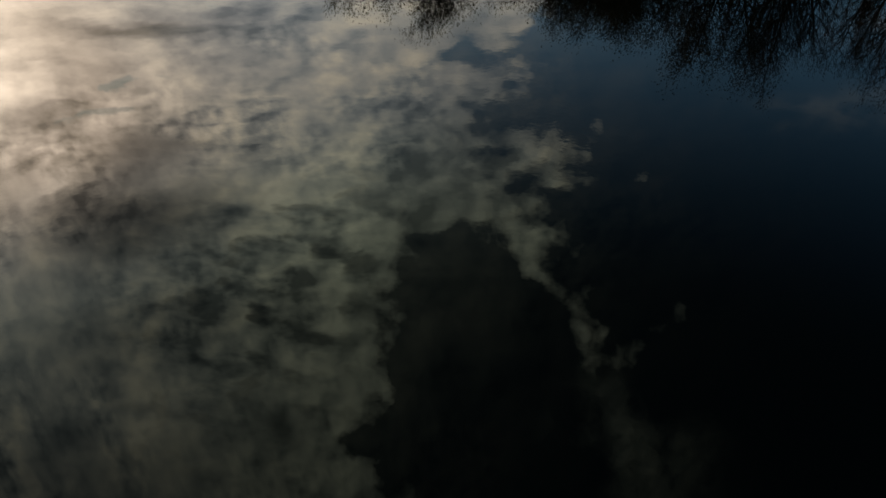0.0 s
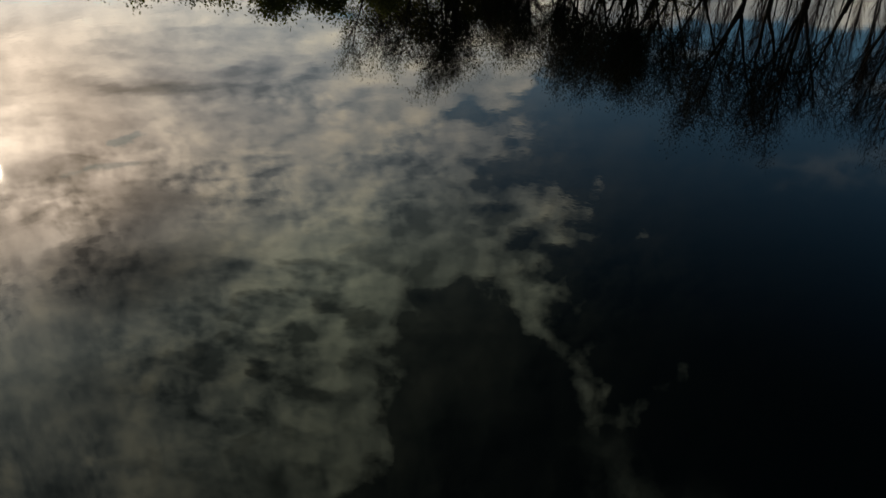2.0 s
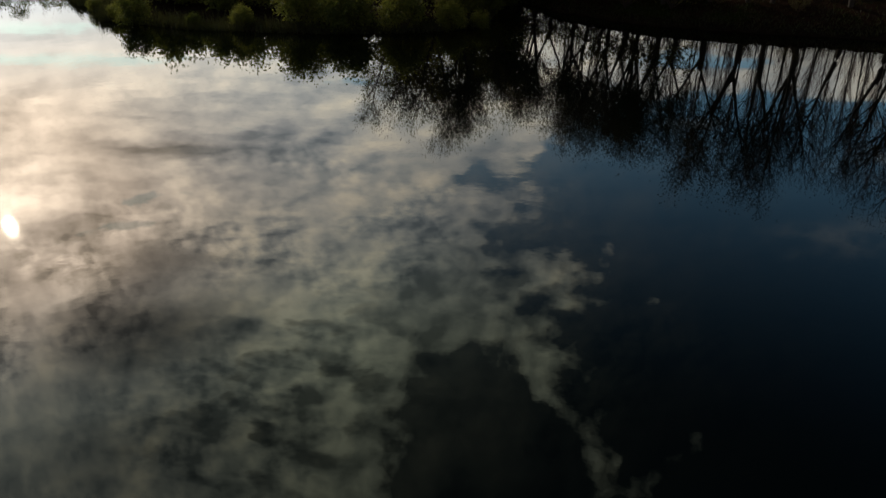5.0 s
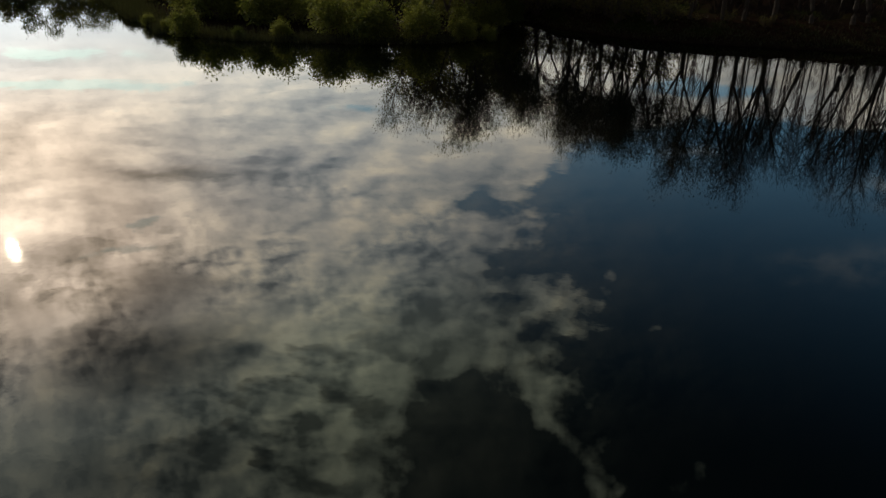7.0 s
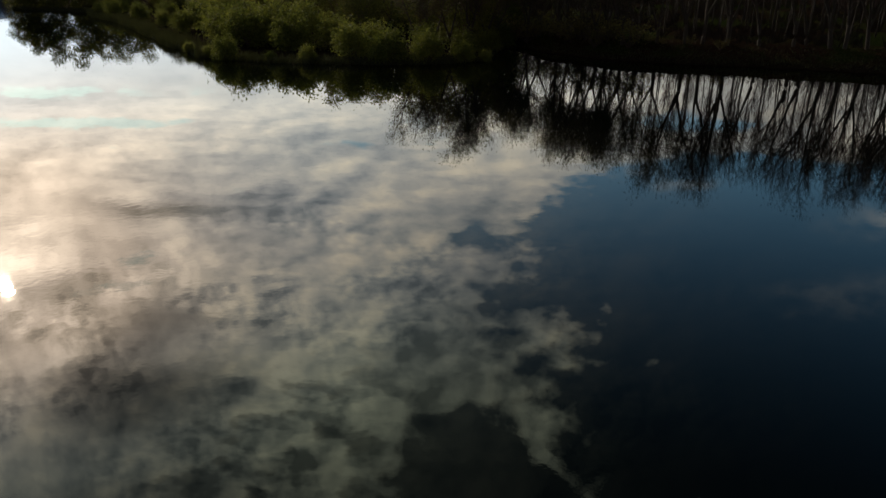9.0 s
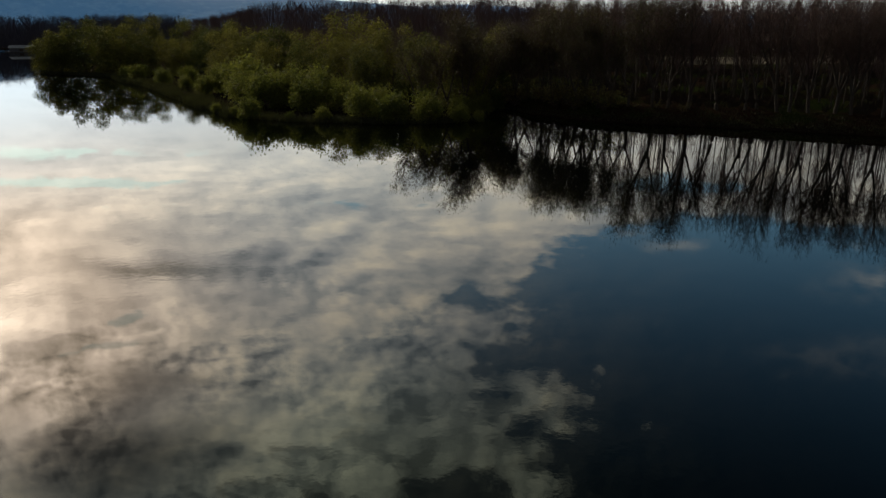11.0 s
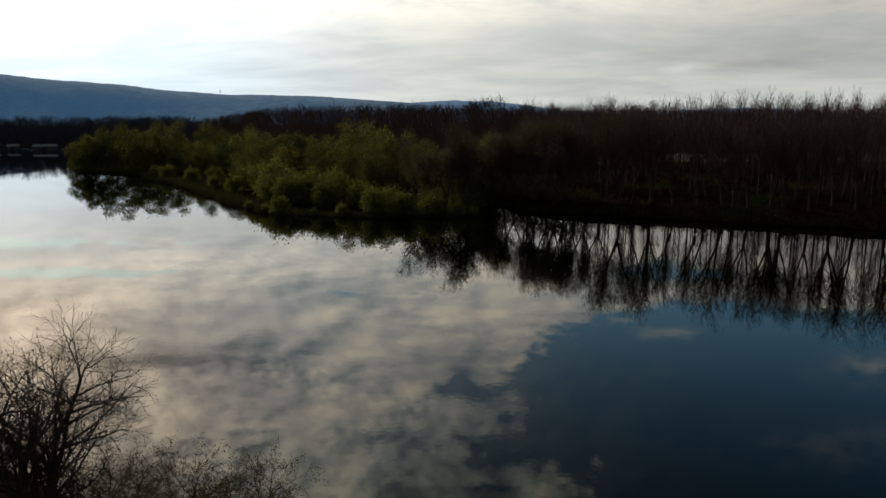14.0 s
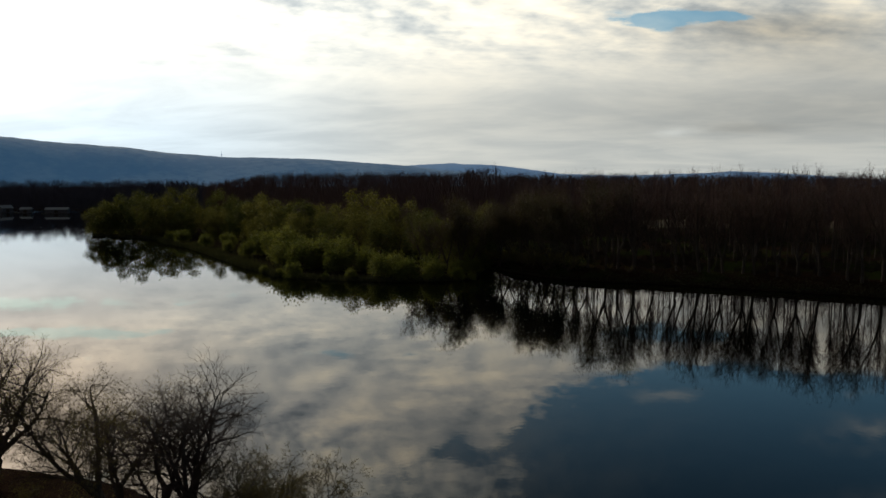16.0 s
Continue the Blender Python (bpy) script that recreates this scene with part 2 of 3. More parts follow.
def ground_material():
    m, tree, s = material("river_plain")
    at = coords(tree)
    split = tree.nodes.new("ShaderNodeSeparateXYZ")
    tree.links.new(at, split.inputs[0])
    x, y, z = (Val(tree, split.outputs[i]) for i in range(3))
    coarse = Val(tree, noise_of(tree, at, 0.06, 5, 0.6).outputs[0])
    fine = Val(tree, noise_of(tree, at, 1.3, 6, 0.65).outputs[0])
    grass = colours(tree, (fine * 0.6 + coarse * 0.4).ramp(0.35, 0.65), (0.012, 0.019, 0.005), (0.034, 0.038, 0.012))
    litter = colours(tree, fine.ramp(0.3, 0.7), (0.013, 0.008, 0.006), (0.032, 0.019, 0.014))
    cover = colours(tree, (coarse + (fine - 0.5) * 0.3).ramp(0.44, 0.56), grass, litter)
    mud = colours(tree, fine.ramp(0.3, 0.7), (0.010, 0.008, 0.006), (0.022, 0.016, 0.012))
    low = colours(tree, (z + (fine - 0.5) * 0.8).ramp(0.5, 1.3), mud, cover)
    low = colours(tree, (y + coarse * 20).ramp(20, -10), low, litter)
    stubble = colours(tree, fine.ramp(0.3, 0.7), (0.12, 0.10, 0.075), (0.20, 0.17, 0.13))
    field = (x + coarse * 40).ramp(105, 125) * (y + coarse * 20).ramp(262, 268) * (y + coarse * 20).ramp(330, 322)
    tree.links.new(colours(tree, field, low, stubble), s.inputs["Base Color"])
    s.inputs["Specular IOR Level"].default_value = 0.0
    s.inputs["Roughness"].default_value = 0.95
    bumped(tree, s, fine.socket, 0.8, 0.15)
    return m


def hill_material(name, dark, pale, haze_glow):
    """Far hills with fields and woods; emission adds kilometres of blue air haze."""
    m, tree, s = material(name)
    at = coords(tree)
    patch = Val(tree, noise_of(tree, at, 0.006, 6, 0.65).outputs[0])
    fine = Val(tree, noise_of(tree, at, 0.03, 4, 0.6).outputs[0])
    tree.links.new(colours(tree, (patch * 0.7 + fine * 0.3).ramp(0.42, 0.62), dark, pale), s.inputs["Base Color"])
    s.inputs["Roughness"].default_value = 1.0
    s.inputs["Emission Color"].default_value = (*haze_glow, 1)
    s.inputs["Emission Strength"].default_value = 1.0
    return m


M_WATER, M_GROUND = water_material(), ground_material()
M_BARK = bark_material("willow_bark", (0.030, 0.022, 0.017), (0.075, 0.055, 0.042))
M_TWIG = bark_material("bare_twigs", (0.055, 0.031, 0.026), (0.10, 0.060, 0.050), 1.0)
M_POPLAR = bark_material("poplar_bark", (0.025, 0.018, 0.016), (0.062, 0.046, 0.040), 2.0)
M_SPRAY = bark_material("poplar_twigs", (0.085, 0.046, 0.040), (0.15, 0.085, 0.072), 0.5)
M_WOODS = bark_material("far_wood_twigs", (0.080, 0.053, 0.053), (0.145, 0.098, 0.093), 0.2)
# bluish tone paints slight distance haze into the far bank's twigs
M_FARBANK = bark_material("hazed_far_bank_twigs", (0.045, 0.045, 0.066), (0.085, 0.082, 0.110), 0.2)
M_BRAMBLE = bark_material("bramble_stems", (0.018, 0.011, 0.009), (0.042, 0.026, 0.021), 0.5)
M_LEAF = leaf_material("willow_leaves", (0.042, 0.054, 0.010), (0.165, 0.150, 0.028))
M_BUSH = leaf_material("shrub_leaves", (0.065, 0.085, 0.012), (0.18, 0.185, 0.032))
M_BUD = leaf_material("opening_buds", (0.085, 0.070, 0.020), (0.19, 0.16, 0.045), 0.55)
M_CATKIN = leaf_material("brown_catkins", (0.045, 0.028, 0.020), (0.10, 0.062, 0.040), 0.3)
M_HAZE = leaf_material("dull_opening_leaves", (0.040, 0.032, 0.012), (0.095, 0.078, 0.026), 0.35)
M_REED = leaf_material("sedge_blades", (0.030, 0.034, 0.010), (0.090, 0.085, 0.026), 0.35)
# the last colour is emitted as blue distance haze over the slopes
M_HILL = hill_material("hazed_near_hill", (0.02, 0.035, 0.03), (0.11, 0.12, 0.09), (0.020, 0.058, 0.115))
M_FARHILL = hill_material("hazed_far_hill", (0.02, 0.035, 0.03), (0.05, 0.065, 0.06), (0.045, 0.10, 0.19))


# ---- the river and its banks ----
def shore_far(n=0):
    return [(-5000, 640), (-900, 520), (-420, 470), (-262, 448), (-200, 405), (-184, 320), (-174, 258), (-166, 241), (-150, 234),
            (-130, 224), (-118, 204), (-104, 189), (-90, 168), (-66, 130), (-52, 111), (-38, 104), (-20, 101), (-6, 102), (2, 107),
            (4, 120), (7, 128), (14, 118), (24, 108), (38, 102.5), (52, 98), (66, 92), (86, 83), (120, 67), (190, 32), (330, -32), (900, -200), (5000, -900)]


def shore_near(n=0):
    return [(-5000, -260), (-900, -120), (-300, -60), (-120, -34), (-60, -15), (-44, -17.5), (-36, -19.5), (-31, -22), (-26, -25.5), (-18, -29.5), (-8, -34), (10, -42), (40, -52), (100, -85), (300, -190), (900, -380), (5000, -1500)]


def distance(points, line):
    """Distance of many points from a polyline."""
    best = np.full(len(points), 1e9)
    line = np.array(line, float)
    for a, b in zip(line[:-1], line[1:]):
        ab = b - a
        t = np.clip(((points - a) @ ab) / (ab @ ab), 0, 1)
        best = np.minimum(best, np.hypot(*(points - a - t[:, None] * ab).T))
    return best


def land(points):
    """Signed distance inland from the waterline, and which bank."""
    points = np.asarray(points, float)
    far, near = np.array(shore_far(), float), np.array(shore_near(), float)
    over = points[:, 1] - np.interp(points[:, 0], far[:, 0], far[:, 1])
    under = np.interp(points[:, 0], near[:, 0], near[:, 1]) - points[:, 1]
    d_far = distance(points, far) * np.where(over > 0, 1, -1)
    d_near = distance(points, near) * np.where(under > 0, 1, -1)
    return np.maximum(d_far, d_near), d_far > d_near


def heights(points):
    points = np.asarray(points, float)
    d, is_far = land(points)
    x = points[:, 0]
    marsh = np.clip((14 - x) / 14, 0, 1)
    top = np.where(is_far, 2.9 - 2.6 * marsh, 2.4)
    wide = np.where(is_far, 7 + 5 * marsh, 3.5)
    t = np.clip(d / wide, 0, 1)
    z = top * t ** 0.75 + np.clip(d - wide, 0, 200) * 0.006
    rise = np.interp(x, (-60, -35, -31, -27.5, -21, -14, 0), (7.2, 6.4, 5.6, 5.0, 4.0, 3.2, 2.4))
    levee = rise * np.clip(d / 12.0, 0, 1) ** 0.9 + np.clip(d - 12, 0, 200) * 0.004
    z = np.where(is_far, z, levee)
    z = np.where(d < 0, np.maximum(d * 0.35, -3.0), z)
    wave = np.sin(points[:, 0] * 0.31) * np.cos(points[:, 1] * 0.27) + 0.5 * np.sin(points[:, 0] * 0.83 + points[:, 1] * 0.61)
    return z + wave * 0.14 * np.clip(d, 0, 1)


def height(x, y):
    return float(heights([(x, y)])[0])


def smooth(ob):
    for p in ob.data.polygons:
        p.use_smooth = True
    return ob


def ground():
    def steps(core0, core1, step):
        inner = np.arange(core0, core1 + step, step)
        out, gap, lo, hi = [], step, core0, inner[-1]
        left, right = [], []
        while lo > -4800 or hi < 4800:
            gap *= 1.16
            lo, hi = lo - gap, hi + gap
            left.append(max(lo, -4900)), right.append(min(hi, 4900))
        return np.unique(np.r_[left, inner, right])

    xs, ys = steps(-215, 150, 2.2), steps(-70, 235, 2.2)
    gx, gy = np.meshgrid(xs, ys)
    flat = np.c_[gx.ravel(), gy.ravel()]
    z = heights(flat)
    n = len(xs)
    i, j = np.meshgrid(np.arange(n - 1), np.arange(len(ys) - 1))
    a = (j * n + i).ravel()
    faces = np.c_[a, a + 1, a + n + 1, a + n]
    mesh = bpy.data.meshes.new("ground")
    mesh.from_pydata(np.c_[flat, z].tolist(), [], faces.tolist())
    mesh.materials.append(M_GROUND)
    tagged(smooth(new("ground", mesh)), "grassy and muddy river plain with leaf litter", "ground", kind="structure")


def river():
    bm = bmesh.new()
    size = 4900
    bm.faces.new([bm.verts.new(p) for p in ((-size, -size, 0), (size, -size, 0), (size, size, 0), (-size, size, 0))])
    mesh = bpy.data.meshes.new("water")
    bm.to_mesh(mesh)
    mesh.materials.append(M_WATER)
    tagged(new("water", mesh), "calm dark river water mirroring clouds and trees", "river", kind="structure")


def hill(name, label, mat, near, rise, span):
    """A long ridge: rise(azimuth) gives its crest in degrees, near its distance in metres."""
    az = np.radians(np.arange(span[0], span[1] + 0.01, 0.25))
    rng = np.random.default_rng(5)
    verts, rows = [], 14
    rough = np.cumsum(rng.normal(0, 0.012, len(az)))
    rough -= np.linspace(rough[0], rough[-1], len(az))
    for k in range(rows):
        f = k / (rows - 1)
        r = near * (1 + 0.22 * f)
        for a, w in zip(az, rough):
            crest = near * 1.22 * math.tan(math.radians(max(rise(math.degrees(a)) + w, 0.02)))
            z = (26 + crest) * (math.sin(f * math.pi / 2) ** 1.3) + 8 * math.sin(a * 37 + f * 5) * f * (1 - f)
            verts.append((r * math.sin(a) - 6, r * math.cos(a) - 78, z - 4 * (1 - f)))
    n = len(az)
    faces = [(k * n + i, k * n + i + 1, (k + 1) * n + i + 1, (k + 1) * n + i) for k in range(rows - 1) for i in range(n - 1)]
    back = len(verts)
    verts += [(1.5 * v[0], 1.3 * v[1], -4) for v in verts[-n:]]
    faces += [(back - n + i, back - n + i + 1, back + i + 1, back + i) for i in range(n - 1)]
    mesh = bpy.data.meshes.new(name)
    mesh.from_pydata(verts, [], faces)
    mesh.materials.append(mat)
    return tagged(smooth(new(name, mesh)), label, "hill", kind="structure")


def crest(stops):
    xs, zs = zip(*stops)
    return lambda a: float(np.interp(a, xs, zs))


ground()
river()
hill("backdrop_hill", "long hill ridge with faint fields, blue-green from added haze glow", M_HILL, 2100,
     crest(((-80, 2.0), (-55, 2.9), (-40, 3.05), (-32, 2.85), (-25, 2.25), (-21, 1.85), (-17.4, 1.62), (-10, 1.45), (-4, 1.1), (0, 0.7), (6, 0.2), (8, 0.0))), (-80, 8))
hill("backdrop_far_hill", "distant hills on the horizon, blue from added haze glow", M_FARHILL, 2900,
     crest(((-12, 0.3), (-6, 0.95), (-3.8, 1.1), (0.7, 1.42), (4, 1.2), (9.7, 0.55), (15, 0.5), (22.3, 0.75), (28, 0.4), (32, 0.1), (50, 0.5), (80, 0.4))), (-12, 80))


# ---- trees ----
def normal(v):
    n = math.sqrt(v[0] * v[0] + v[1] * v[1] + v[2] * v[2]) or 1.0
    return (v[0] / n, v[1] / n, v[2] / n)


def grow(rng, spec, start=(0, 0, 0), way=(0, 0, 1)):
    """Branches as (level, points, radii). spec: one dict a level with length, radius, count, angle, wander, lift, first."""
    made = []

    def branch(level, p, d, length, radius):
        s = spec[level]
        n = s.get("steps", 4)
        pts, rad = [p], [radius]
        step = length / n
        tip = s.get("tip", 0.25)
        for k in range(n):
            w = s["wander"]
            d = normal((d[0] + rng.uniform(-w, w), d[1] + rng.uniform(-w, w), d[2] + rng.uniform(-w, w) + s["lift"]))
            p = (p[0] + d[0] * step, p[1] + d[1] * step, p[2] + d[2] * step)
            pts.append(p)
            rad.append(radius * (1 - (1 - tip) * (k + 1) / n))
        made.append((level, pts, rad))
        if level + 1 >= len(spec):
            return
        c = spec[level + 1]
        count = c["count"] if level == 0 else max(1, round(c["count"] * min(1.3, length / s["length"]) * rng.uniform(0.75, 1.2)))
        turn = rng.uniform(0, 6.28)
        for k in range(count):
            f = c["first"] + (1 - c["first"]) * (k + rng.uniform(0.1, 0.9)) / count
            i = min(int(f * n), n - 1)
            g = f * n - i
            a, b = pts[i], pts[i + 1]
            q = tuple(a[m] + (b[m] - a[m]) * g for m in range(3))
            axis = normal(tuple(b[m] - a[m] for m in range(3)))
            turn += 2.4 + rng.uniform(-0.5, 0.5)
            side = normal((axis[1], -axis[0], 0.001) if abs(axis[2]) < 0.98 else (1, 0, 0))
            other = (axis[1] * side[2] - axis[2] * side[1], axis[2] * side[0] - axis[0] * side[2], axis[0] * side[1] - axis[1] * side[0])
            ang = radians(c["angle"] * rng.uniform(0.7, 1.3))
            ca, sa, ct, st = math.cos(ang), math.sin(ang), math.cos(turn), math.sin(turn)
            way2 = tuple(axis[m] * ca + (side[m] * ct + other[m] * st) * sa for m in range(3))
            shape = c.get("shape", 0.5)
            size = c["length"] * rng.uniform(0.75, 1.2) * (1 - shape * f if level == 0 else 1 - 0.45 * f)
            branch(level + 1, q, way2, size, min(rad[i] * 0.75, c["radius"] * rng.uniform(0.8, 1.2)))

    branch(0, start, normal(way), spec[0]["length"], spec[0]["radius"])
    return made


def tubes(branches, sides):
    """Vertices and faces of round branches."""
    verts, faces = [], []
    for level, pts, rad in branches:
        n = sides[min(level, len(sides) - 1)]
        base = len(verts)
        for k, (p, r) in enumerate(zip(pts, rad)):
            a, b = pts[max(k - 1, 0)], pts[min(k + 1, len(pts) - 1)]
            d = normal((b[0] - a[0], b[1] - a[1], b[2] - a[2]))
            s = normal((d[1], -d[0], 0.0)) if abs(d[2]) < 0.99 else (1.0, 0.0, 0.0)
            o = (d[1] * s[2] - d[2] * s[1], d[2] * s[0] - d[0] * s[2], d[0] * s[1] - d[1] * s[0])
            for i in range(n):
                c, w = math.cos(6.2832 * i / n) * r, math.sin(6.2832 * i / n) * r
                verts.append((p[0] + s[0] * c + o[0] * w, p[1] + s[1] * c + o[1] * w, p[2] + s[2] * c + o[2] * w))
        for k in range(len(pts) - 1):
            for i in range(n):
                j = (i + 1) % n
                faces.append((base + k * n + i, base + k * n + j, base + (k + 1) * n + j, base + (k + 1) * n + i))
    return verts, faces


def leaves(rng, spots, size, long=1.6):
    """Small leaf blades turned every way round the given spots."""
    verts, faces = [], []
    for p in spots:
        a = normal((rng.gauss(0, 1), rng.gauss(0, 1), rng.gauss(0, 1)))
        b = normal((rng.gauss(0, 1), rng.gauss(0, 1), rng.gauss(0, 1)))
        c = normal((a[1] * b[2] - a[2] * b[1], a[2] * b[0] - a[0] * b[2], a[0] * b[1] - a[1] * b[0]))
        h, w = size * rng.uniform(0.6, 1.3) * long / 2, size * rng.uniform(0.6, 1.3) / 2
        k = len(verts)
        verts += [tuple(p[m] - a[m] * h for m in range(3)), tuple(p[m] + c[m] * w for m in range(3)),
                  tuple(p[m] + a[m] * h for m in range(3)), tuple(p[m] - c[m] * w for m in range(3))]
        faces.append((k, k + 1, k + 2, k + 3))
    return verts, faces


def mesh_of(name, data, mat):
    mesh = bpy.data.meshes.new(name)
    mesh.from_pydata(data[0], [], data[1])
    mesh.materials.append(mat)
    return mesh


def thing(name, at, label, category, group=""):
    root = new(name)
    root.empty_display_size = 0.5
    root.matrix_basis = at
    return tagged(root, label, category, group)


def part(name, mesh, parent, label=""):
    ob = new(name, mesh)
    ob.parent = parent
    return tagged(ob, label)


def along(rng, branches, levels, per, spread, droop=0.0):
    spots = []
    for level, pts, rad in branches:
        if level in levels:
            for k in range(per):
                i = rng.randrange(len(pts) - 1)
                g = rng.random()
                a, b = pts[i], pts[i + 1]
                spots.append(tuple(a[m] + (b[m] - a[m]) * g + rng.gauss(0, spread) - (droop * rng.random() if m == 2 else 0) for m in range(3)))
    return spots


def tree_thing(name, at, label, branches, sides, wood, twig_mat, spots, leaf_mat, size, seed, twig_from, group="", long=1.6, crown_label=""):
    rng = random.Random(seed)
    root = thing(name, at, label, "tree" if "shrub" not in name else "bush", group)
    part("trunk", mesh_of("trunk", tubes([b for b in branches if b[0] == 0], sides), wood), root)
    limb = None
    for b in branches:
        if b[0] == 1 and twig_from > 1:
            limb = part("limb", mesh_of("limb", tubes([b], sides), wood), root)
        elif 1 < b[0] < twig_from:
            part("branch", mesh_of("branch", tubes([b], sides), wood), limb)
    tagged(part("spray", mesh_of("spray", tubes([b for b in branches if b[0] >= twig_from], sides), twig_mat), root), kind="stuff")
    if spots:
        part("crown", mesh_of("crown", leaves(rng, spots, size, long), leaf_mat), root, crown_label)
    return root


def poplar(seed):
    rng = random.Random(seed)
    h = rng.uniform(22.5, 24.5)
    spec = [dict(length=h, radius=0.16, wander=0.03, lift=0.05, steps=8, tip=0.12),
            dict(length=5.6, radius=0.06, count=34, angle=25, first=0.40, wander=0.09, lift=0.13, steps=4, shape=0.55),
            dict(length=1.8, radius=0.028, count=15, angle=26, first=0.15, wander=0.15, lift=0.10, steps=1)]
    b = [(2 if lv else 0, p, r) for lv, p, r in grow(rng, spec)]
    return tree_thing("poplar", Matrix(), "tall bare grey-brown poplar in the plantation", b, (6, 3, 3), M_POPLAR, M_SPRAY, [], None, 0, seed, 1, "plantation poplars")


def bank_tree(seed, leafy, mat=None, size=0.09, stems=2):
    """A bare riverside tree that forks low into a few leaning stems."""
    rng = random.Random(seed)
    h = rng.uniform(15, 17)
    spec = [dict(length=h * 0.24, radius=0.26, wander=0.10, lift=0.05, steps=4, tip=0.85),
            dict(length=h * 0.80, radius=0.17, count=stems, angle=19, first=0.55, wander=0.09, lift=0.07, steps=8, shape=0.1, tip=0.14),
            dict(length=h * 0.34, radius=0.075, count=13, angle=31, first=0.22, wander=0.13, lift=0.09, steps=5, tip=0.2),
            dict(length=h * 0.13, radius=0.034, count=14, angle=34, first=0.12, wander=0.18, lift=0.06, steps=3),
            dict(length=h * 0.05, radius=0.022, count=6, angle=36, first=0.2, wander=0.2, lift=0.03, steps=1)]
    b = grow(rng, spec)
    fit = h / max(p[2] for _, pts, _ in b for p in pts)
    b = [(lv, [(p[0], p[1], p[2] * fit) for p in pts], rad) for lv, pts, rad in b]
    spots = along(rng, b, (3,), leafy, 0.55) if leafy else []
    return tree_thing("bank_tree", Matrix(), "bare forked riverside tree with dark trunk", b, (8, 6, 4, 3, 3), M_BARK, M_TWIG, spots, mat or M_CATKIN, size, seed, 2, "bank trees")


def lobes(rng, h, wide, low, count):
    """Round masses of leaf that make up a crown: centres and sizes."""
    made = []
    for i in range(count):
        f = low + (0.92 - low) * (i + rng.random()) / count
        reach = wide * math.sqrt(max(0.05, 1 - ((f - 0.45) / 0.6) ** 2)) * rng.uniform(0.45, 0.95)
        a = i * 2.4 + rng.uniform(-0.5, 0.5)
        r = wide * rng.uniform(0.34, 0.52) * (1.15 - 0.45 * f)
        made.append((math.cos(a) * reach, math.sin(a) * reach, h * f, r))
    return made


def leaf_spots(rng, masses, count, ragged=0.15):
    spots = []
    total = sum(m[3] ** 2 for m in masses)
    for x, y, z, r in masses:
        for k in range(round(count * r * r / total)):
            d = normal((rng.gauss(0, 1), rng.gauss(0, 1), rng.gauss(0.25, 1)))
            q = r * (1 - 0.45 * rng.random() ** 2) * (1 + 0.16 * math.sin(d[0] * 7 + x) * math.cos(d[1] * 6 + z))
            spots.append((x + d[0] * q + rng.gauss(0, ragged), y + d[1] * q + rng.gauss(0, ragged), max(0.2, z + d[2] * q * 0.85 + abs(rng.gauss(0, ragged * 1.6)))))
    return spots


def leafy_tree(seed, h):
    rng = random.Random(seed)
    spec = [dict(length=h * 0.35, radius=0.30, wander=0.08, lift=0.04, steps=5, tip=0.6),
            dict(length=h * 0.55, radius=0.15, count=8, angle=38, first=0.2, wander=0.14, lift=0.08, steps=5, shape=0.15, tip=0.2),
            dict(length=h * 0.24, radius=0.05, count=7, angle=45, first=0.25, wander=0.2, lift=0.02, steps=3)]
    b = grow(rng, spec)
    spots = leaf_spots(rng, lobes(rng, h, h * 0.42, 0.06, 13), 11000, 0.65) + along(rng, b, (2,), 8, 0.4)
    return tree_thing("willow_tree", Matrix(), "broad willow tree in fresh olive-green leaf", b, (6, 4, 3), M_BARK, M_TWIG, spots, M_LEAF, 0.33, seed, 1, "leafy willows", 1.5)


def shrub(seed, h):
    rng = random.Random(seed)
    spec = [dict(length=h * 0.2, radius=0.09, wander=0.08, lift=0.05, steps=2, tip=0.8),
            dict(length=h * 0.85, radius=0.045, count=14, angle=42, first=0.1, wander=0.13, lift=0.10, steps=4, shape=0.1, tip=0.3),
            dict(length=h * 0.35, radius=0.02, count=6, angle=35, first=0.25, wander=0.2, lift=0.08, steps=2)]
    b = grow(rng, spec)
    spots = leaf_spots(rng, lobes(rng, h, h * 0.58, 0.10, 10), 3600, 0.50) + along(rng, b, (2,), 5, 0.25)
    return tree_thing("willow_shrub", Matrix(), "rounded yellow-green willow shrub at the water's edge", b, (5, 3, 3), M_BARK, M_TWIG, spots, M_BUSH, 0.23, seed, 1, "shore shrubs", 1.7)


def brush(seed):
    """A leafless thicket."""
    rng = random.Random(seed)
    spec = [dict(length=0.5, radius=0.07, wander=0.08, lift=0.05, steps=2, tip=0.8),
            dict(length=3.4, radius=0.035, count=16, angle=46, first=0.1, wander=0.15, lift=0.09, steps=4, shape=0.1, tip=0.3),
            dict(length=1.4, radius=0.018, count=8, angle=38, first=0.2, wander=0.22, lift=0.06, steps=2)]
    b = grow(rng, spec)
    return tree_thing("brush_shrub", Matrix(), "tangled leafless brown thicket on the bank", b, (4, 3, 3), M_BARK, M_TWIG, along(rng, b, (2,), 5, 0.2), M_BUD, 0.16, seed, 1, "bank thickets")


